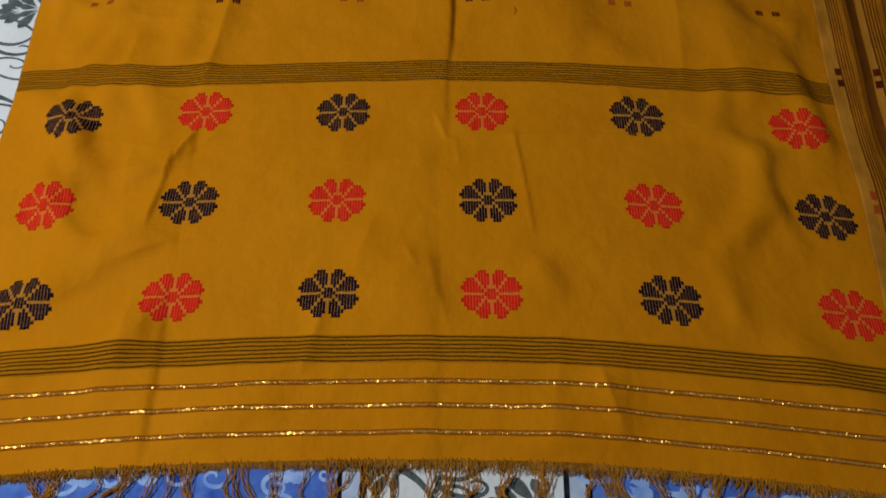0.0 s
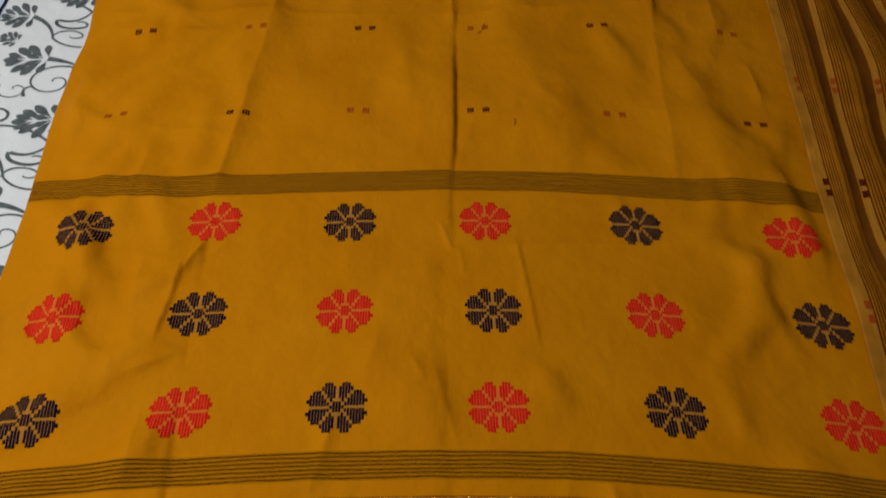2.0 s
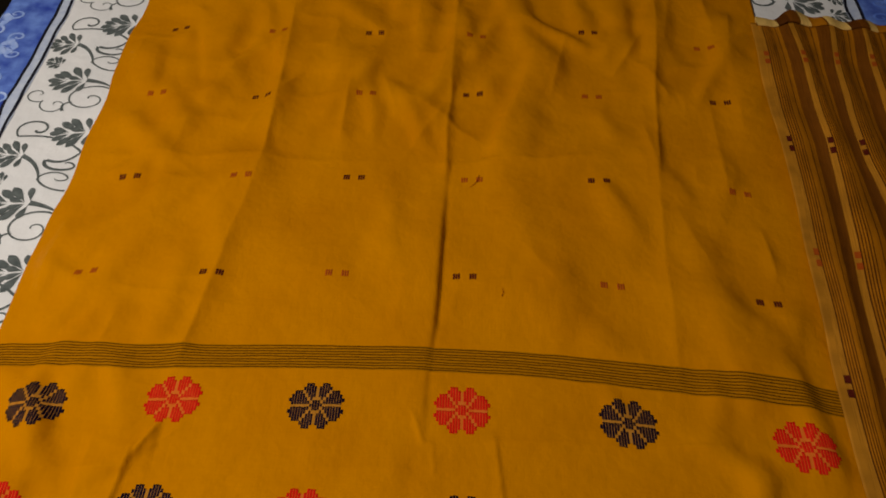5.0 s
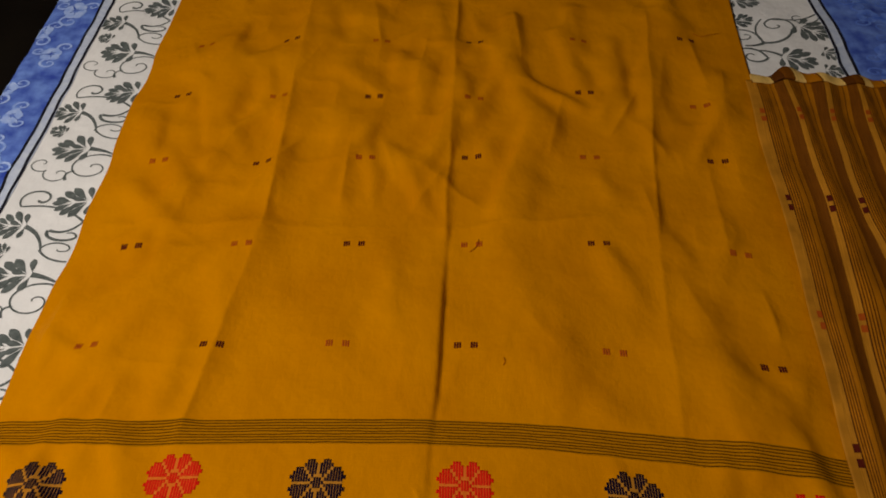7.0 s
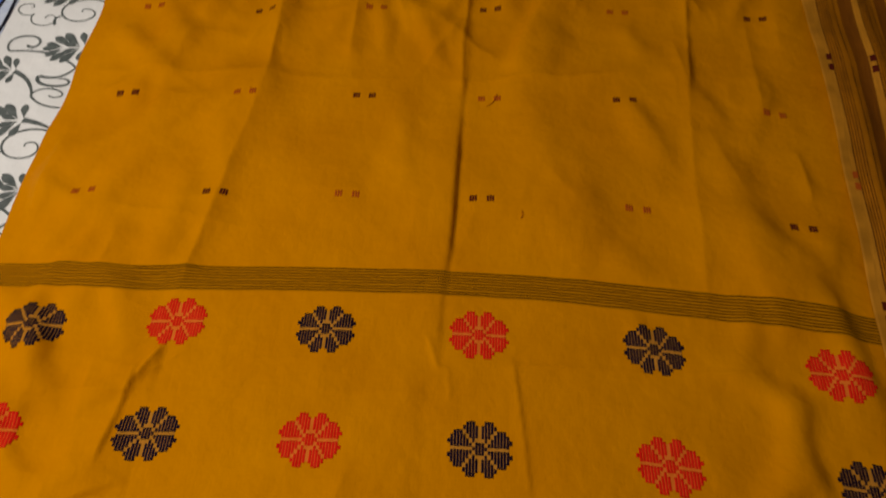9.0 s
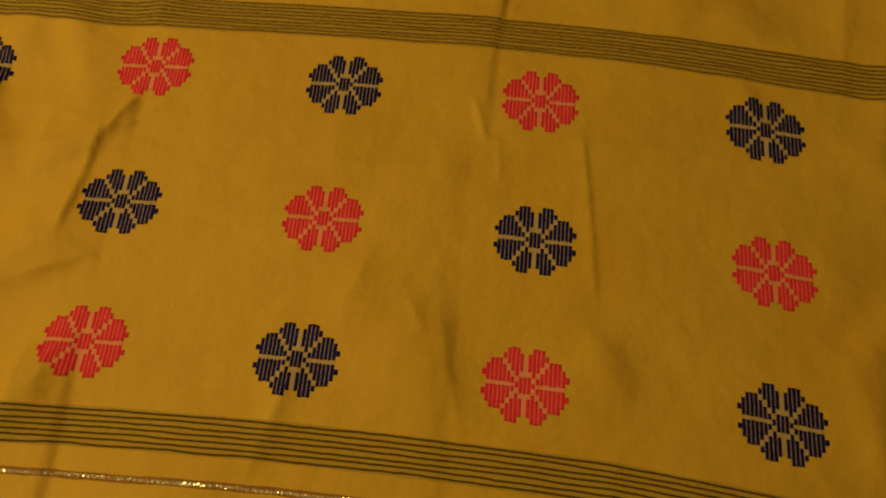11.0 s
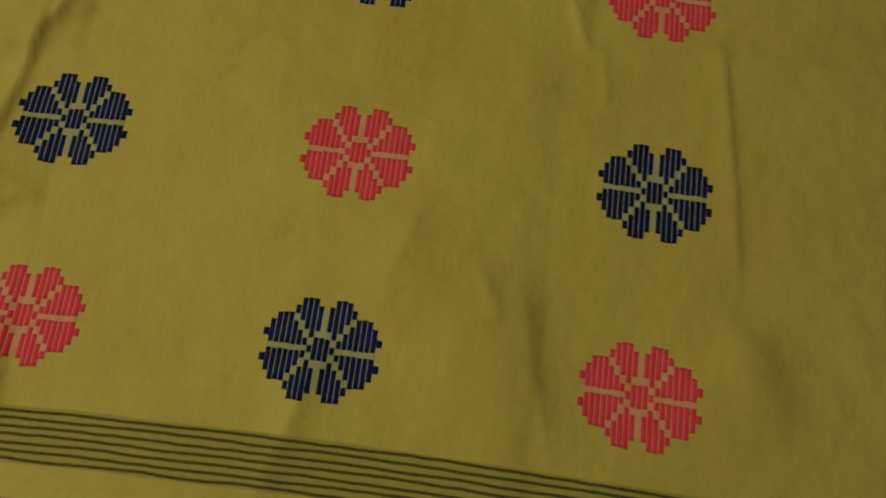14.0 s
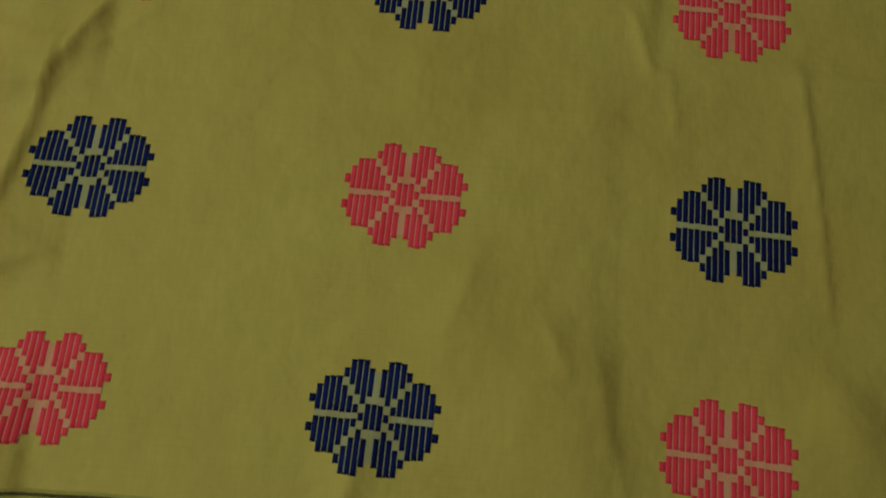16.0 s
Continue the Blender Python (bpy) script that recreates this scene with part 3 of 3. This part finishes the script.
def cloth_strip(name, v0, v1, off, mat, step=0.0035, jitter=0.0, across=0, rise=0.0):
    """A woven line that runs across the cloth on its surface."""
    n = int(0.97 / step)
    t = np.linspace(0, 1, n)[:, None]
    rows_ = across or max(2, int((v1 - v0) / 0.0035) + 2)
    vs_ = np.linspace(v0, v1, rows_)[None, :] + 0 * t
    vs_ = vs_ + rise * np.clip((0.16 - t) / 0.14, 0, 1)
    vs_ = vs_ + 0.0009 * (soft_noise(t + 7 * v0, t * 0 + 90 * v0, 0.035, 3) - 0.5) + 0.0005 * (soft_noise(t, t * 0 + 50 * v0, 0.009, 6) - 0.5)
    bs = (left_rim(vs_) + 0.001) * (1 - t) + (right_rim(vs_) - 0.001) * t
    P = cloth_pos(bs, vs_, off)
    if jitter:
        tangle = np.clip(2.4 * soft_noise(bs, vs_ * 3, 0.022, 4) - 0.2, 0.3, 1)
        P[..., 2] += rng.uniform(-jitter, jitter, P.shape[:2]) * tangle - 0.0024 * np.clip(0.45 - tangle, 0, 1)
    return P.reshape(-1, 3), grid_faces(n, rows_)


def band(v0, v1, lines, rise=0.0):
    """Seven dark weft lines on a slightly darker ground."""
    p, f = cloth_strip("ground", v0, v1, 0.00035, OLIVE, rise=rise)
    ob = part("woven_band", p, f, OLIVE, cloth, "band of thin dark brown woven lines")
    pitch = (v1 - v0) / lines
    for k in range(lines):
        c = v0 + pitch * (k + 0.5)
        p, f = cloth_strip("line", c - pitch * 0.2, c + pitch * 0.2, 0.0007, BROWN, rise=rise)
        part("dark_line", p, f, BROWN, ob)


band(0.2425, 0.271, 7)
band(0.5885, 0.6185, 9, 0.012)
for g in (0.175, 0.200, 0.2235):
    p, f = cloth_strip("edge", g - 0.0027, g + 0.0027, 0.0004, RUST)
    stripe = part("gold_stripe", p, f, RUST, cloth, "glittering gold thread stripe edged brown")
    p, f = cloth_strip("zari", g - 0.001, g + 0.001, 0.0009, GOLD, step=0.0011, jitter=0.0008, across=3)
    part("gold_thread", p, f, GOLD, stripe, smooth=False)

# woven flowers: columns of raised threads, in units of 0.09 mm from the flower's heart
UNIT, PITCH = 9.0e-5, 33
QUARTER = ((1, 108, 252), (2, 66, 298), (3, 108, 298), (4, 158, 294), (5, 200, 246),
           (3, 16, 60), (4, 16, 106), (5, 16, 154), (6, 16, 200), (7, 16, 200), (8, 16, 198), (9, 16, 152), (10, 52, 98))
BARS = [(0, -66, 66), (1, -66, 66), (-1, -66, 66), (2, -22, 22), (-2, -22, 22)]
for k_, lo_, hi_ in QUARTER:
    BARS += [(sx * k_, *(sorted((sy * lo_, sy * hi_)))) for sx in (1, -1) for sy in (1, -1)]


REACH = (236, 244, 288, 288, 284, 238, 192, 192, 190, 144, 92)


def motif_ground(cb, cv):
    """The pale ground weave inside a flower's outline, a thin patch under its bars."""
    ks = [k_ for k_ in range(-9, 10)]
    pb, pv = [], []
    fs = []
    for i, k_ in enumerate(ks):
        reach = REACH[abs(k_)] * UNIT
        for e in (-0.5, 0.5):
            for t in np.linspace(-1, 1, 15):
                pb.append(cb + (k_ + e) * PITCH * UNIT * 0.995)
                pv.append(cv + t * reach)
        n = i * 30
        fs += [[n + j, n + 15 + j, n + 16 + j, n + 1 + j] for j in range(14)]
    return cloth_pos(np.array(pb), np.array(pv), 0.00028), fs


def thread_bars(cb, cv, bars, thick=0.0006, unit=UNIT):
    """Raised woven threads, each a rounded bar that follows the cloth."""
    B_, V_, O_, fs, n = [], [], [], [], 0
    hw = 15.9 * unit
    for k, lo, hi in bars:
        m = max(2, int((hi - lo) * unit / 0.004) + 2)
        wob = rng.uniform(-3, 3, 2)
        for v in np.linspace(lo + wob[0], hi + wob[1], m):
            for e, t in ((-1.0, 0.3), (-0.72, 0.8), (0.0, 1.0), (0.72, 0.8), (1.0, 0.3)):
                B_.append(cb + k * PITCH * unit + e * hw)
                V_.append(cv + v * unit)
                O_.append(t * thick)
        for i in range(m - 1):
            for j in range(4):
                a = n + i * 5 + j
                fs.append([a, a + 1, a + 6, a + 5])
        fs.append([n + 4, n + 3, n + 2, n + 1, n])
        e0 = n + (m - 1) * 5
        fs.append([e0, e0 + 1, e0 + 2, e0 + 3, e0 + 4])
        n += m * 5
    return cloth_pos(np.array(B_), np.array(V_), np.array(O_)), fs


NUDGE = {(0, 0): (0.0009, 0.0053), (0, 1): (-0.0041, 0.004), (0, 2): (-0.0026, 0.0021), (0, 3): (0.0008, 0.0013), (0, 4): (0.0009, 0.0054), (0, 5): (-0.0039, 0.0097),
         (1, 0): (-0.0048, 0.0095), (1, 1): (-0.0048, 0.0056), (1, 2): (-0.0005, 0.0019), (1, 3): (0.0021, 0.0011), (1, 4): (0.001, 0.0047), (1, 5): (0.001, 0.0108),
         (2, 0): (0.0003, 0.0057), (2, 1): (-0.0053, 0.0104), (2, 2): (-0.0006, 0.0027), (2, 3): (-0.0001, 0.0033), (2, 4): (0.0003, 0.0052), (2, 5): (-0.0013, 0.0042)}
for r, v in enumerate((0.314, 0.4245, 0.541)):
    for c, b in enumerate(COLUMNS):
        dark = (r + c) % 2 == 0
        nb, nv_ = NUDGE.get((r, c), (0, 0))
        p, f = thread_bars(b + nb, v + nv_, BARS)
        flower = part("flower_motif", p, f, NAVY if dark else RED, cloth,
                      "eight-petalled flower woven in " + ("navy black thread" if dark else "scarlet thread"))
        p, f = motif_ground(b + nb, v + nv_)
        part("ground_weave", p, f, PALE_GROUND if dark else WARM_GROUND, flower)

def ribbed_square(cb, cv):
    """Three threads side by side, one small ribbed patch."""
    prof = [(-1.5, -0.2), (-1.38, 0.7), (-1.0, 1.0), (-0.64, 0.7), (-0.57, -0.5), (-0.43, -0.5), (-0.36, 0.7), (0.0, 1.0), (0.36, 0.7), (0.43, -0.5),
            (0.57, -0.5), (0.64, 0.7), (1.0, 1.0), (1.38, 0.7), (1.5, -0.2)]
    rows_ = np.linspace(-0.005, 0.005, 5)
    pb = np.array([cb + 0.003 * a for a, _ in prof])[:, None] + 0 * rows_
    pv = cv + rows_[None, :] + 0.0004 * rng.uniform(-1, 1, (len(prof), 1))
    po = np.array([0.0006 * o for _, o in prof])[:, None] + 0 * rows_
    po[:, 0] = po[:, -1] = -0.0002
    return cloth_pos(pb, pv, po).reshape(-1, 3), grid_faces(len(prof), 5)


NUDGE = {(0, 0): (-0.001, 0.0059), (0, 1): (0.0022, 0.0007), (0, 2): (0.0023, 0.0019), (0, 3): (0.0005, 0.0019), (0, 4): (0.0019, 0.0045), (0, 5): (0.0031, 0.0035),
         (1, 0): (0.0059, 0.0038), (1, 1): (0.0102, -0.0056), (1, 2): (0.0063, 0.0015), (1, 3): (0.0079, 0.0025), (1, 4): (-0.0, 0.0068), (1, 5): (0.0032, 0.0071),
         (2, 0): (-0.0024, 0.0086), (2, 1): (0.0067, -0.0058), (2, 2): (0.0081, 0.0008), (2, 3): (0.0079, 0.008), (2, 4): (0.0052, 0.0092), (2, 5): (0.0086, 0.0102),
         (3, 0): (-0.0038, 0.0207), (3, 1): (0.0079, 0.0022), (3, 2): (0.0091, 0.0023), (3, 3): (0.0123, -0.0052), (3, 4): (0.0104, 0.0097), (3, 5): (0.006, -0.012),
         (4, 0): (0.0069, -0.0026), (4, 1): (0.0069, -0.0026), (4, 2): (0.0105, -0.0048), (4, 3): (0.014, -0.0071), (4, 4): (0.0129, -0.0072), (4, 5): (0.0118, -0.0072)}
for r, v in enumerate((0.713, 0.871, 1.032, 1.170, 1.322, 1.472, 1.622, 1.772)):
    for c, b in enumerate(COLUMNS):
        dark = (r + c) % 2 == 1
        for side in (-0.0102, 0.0102):
            nb, nv_ = NUDGE.get((r, c), (0, 0))
            p, f = ribbed_square(b + nb + side, v + nv_)
            part("square_motif", p, f, MAROON if dark else DULL_RED, cloth,
                 "small square woven in " + ("dark thread" if dark else "dull red thread"))

# fringe: twisted tassels and frayed ends along the hem
b = -0.50
while b < 0.445:
    heap = Heap()
    ln, lean, count = rng.uniform(0.03, 0.075), rng.uniform(-0.45, 0.45), rng.randint(4, 9)
    root = cloth_pos(b, HEM)
    ph = rng.uniform(0, 6)
    for s_ in range(count):
        pts = []
        for t in np.linspace(0, 1, 12):
            x = root[0] + (s_ - count / 2) * 0.0022 * (1 - t) + lean * ln * t + 0.008 * math.sin(ph + 6 * t) * t + 0.0011 * math.sin(ph + s_ * 2.1 + 16 * t)
            y = root[1] + 0.002 - ln * t + 0.0011 * math.cos(ph + s_ * 2.1 + 16 * t)
            z = max(float(sheet_z(x, y)) + 0.0014, root[2] * (1 - t) ** 2 + (1 - (1 - t) ** 2) * (BED + 0.0028)) + 0.0007 * math.sin(s_ * 2.1 + 16 * t) + 0.0007
            pts.append((x, y, z))
        heap.add(*tube(pts, 0.0004, 4))
    part("fringe_tassel", heap.v, heap.f, OCHRE, cloth, "twisted ochre thread tassel")
    b += rng.choice([rng.uniform(0.004, 0.01), rng.uniform(0.014, 0.032)])
heap = Heap()
roots = cloth_pos(rng.uniform(-0.505, 0.47, 2600), HEM + 0.001)
for root in roots:
    ln, lean = rng.uniform(0.003, 0.013), rng.uniform(-0.7, 0.7)
    pts = [(root[0] + lean * ln * t, root[1] - ln * t, root[2] + 0.0004 - 0.004 * t * t * ln / 0.01) for t in (0, 0.5, 1)]
    heap.add(*tube(pts, [0.0004, 0.00035, 0.0002], 3))
tagged(part("frayed_hem", heap.v, heap.f, OCHRE, cloth, "frayed ochre thread ends"), kind="stuff")

# loose thread ends on the cloth
for pts in (((0.024, 0.882), (0.023, 0.873), (0.019, 0.866), (0.013, 0.861)), ((0.352, 1.362), (0.366, 1.358), (0.382, 1.366), (0.398, 1.372)),
            ((0.07, 0.69), (0.072, 0.695), (0.07, 0.70))):
    way = [(x, y, float(cloth_pos(x + 0.095 * (y - 0.55), y - 0.0)[2]) + 0.0012) for x, y in pts]
    part("loose_thread", *tube(way, 0.0004, 4), DULL_RED, cloth)


# ---- the striped cloth that lies beside it ----
S_END = 1.238


def striped_pos(s, y, off=0.0):
    s, y = np.broadcast_arrays(np.asarray(s, float), np.asarray(y, float))
    sway = 0.012 * (soft_noise(y, y * 0, 0.16, 2) - 0.5) + 0.018 * (soft_noise(s * 2, y, 0.14, 7) - 0.5) * np.clip(s / 0.05, 0, 1)
    x = 0.4375 + s - 0.043 * (y - 0.98) - 0.012 * np.clip(0.62 - y, 0, 1) + sway
    pleat = 0.5 + 0.5 * np.sin((s + 0.4 * sway) * 2 * math.pi / 0.051 + 1.2 * np.sin(y * 6))
    z = BED + 0.0135 + 0.0065 * pleat * np.clip(s / 0.03, 0.25, 1) + 0.005 * (soft_noise(s, y, 0.06, 9) - 0.5) + off
    return np.stack([x, y, z], -1)


ss = np.linspace(-0.008, 0.44, 153)
yy = np.linspace(0.0, S_END, 230)
S, Yg = np.meshgrid(ss, yy, indexing="ij")
striped = part("striped_cloth", striped_pos(S, Yg).reshape(-1, 3), grid_faces(len(ss), len(yy)), STRIPED, None, "", np.stack([np.maximum(S, 0.001).ravel(), Yg.ravel()], 1))
tagged(striped, "gathered brown, mustard and cream striped cotton cloth on bed", "cloth")
sol = striped.modifiers.new("thickness", "SOLIDIFY")
sol.thickness, sol.offset = 0.0012, -1

# its turned-over far hem, a loose wavy roll
rings, sides = 150, 12
vs, us = [], []
for i in range(rings):
    s = 0.44 * i / (rings - 1)
    c = striped_pos(s, S_END)
    ruffle = float(soft_noise(np.float64(s), np.float64(0.3), 0.035, 2))
    tuck = float(soft_noise(np.float64(s), np.float64(0.7), 0.02, 5))
    r = 0.006 + 0.005 * ruffle
    cy = c[1] + 0.004 + 0.012 * (ruffle - 0.5)
    for k in range(sides):
        w = 2 * math.pi * k / sides
        flat = 0.26 + 0.24 * tuck
        vs.append((c[0] + 0.004 * math.sin(w) * (tuck - 0.5), cy + r * 1.35 * math.cos(w), max(c[2] + 0.002 + r * flat * (1 + math.sin(w)) - 0.003, BED + 0.001)))
        us.append((s + 0.002 + 0.004 * math.cos(w), 0.02 * k / sides))
fs = [[i * sides + k, i * sides + (k + 1) % sides, (i + 1) * sides + (k + 1) % sides, (i + 1) * sides + k] for i in range(rings - 1) for k in range(sides)]
part("rolled_hem", vs, fs, STRIPED_WIDE, striped, "turned-over hem with cream and dark brown blocks", us)

# pairs of small woven checks on the cream stripes
for j, y in enumerate((0.28, 0.447, 0.616, 0.787, 0.975, 1.155)):
    for i in range(8):
        heap = Heap()
        for dy in (-0.0085, 0.0085):
            q = np.linspace(0.0012, 0.0078, 4)
            w = np.linspace(-0.005, 0.005, 3) + dy + y
            Q, Wy = np.meshgrid(q + 0.051 * i, w, indexing="ij")
            heap.add(striped_pos(Q, Wy, 0.0007).reshape(-1, 3), grid_faces(4, 3))
        dark = j % 2 == 0
        part("woven_check", heap.v, heap.f, MAROON if dark else DULL_RED, striped, "two small " + ("dark" if dark else "red") + " woven checks")
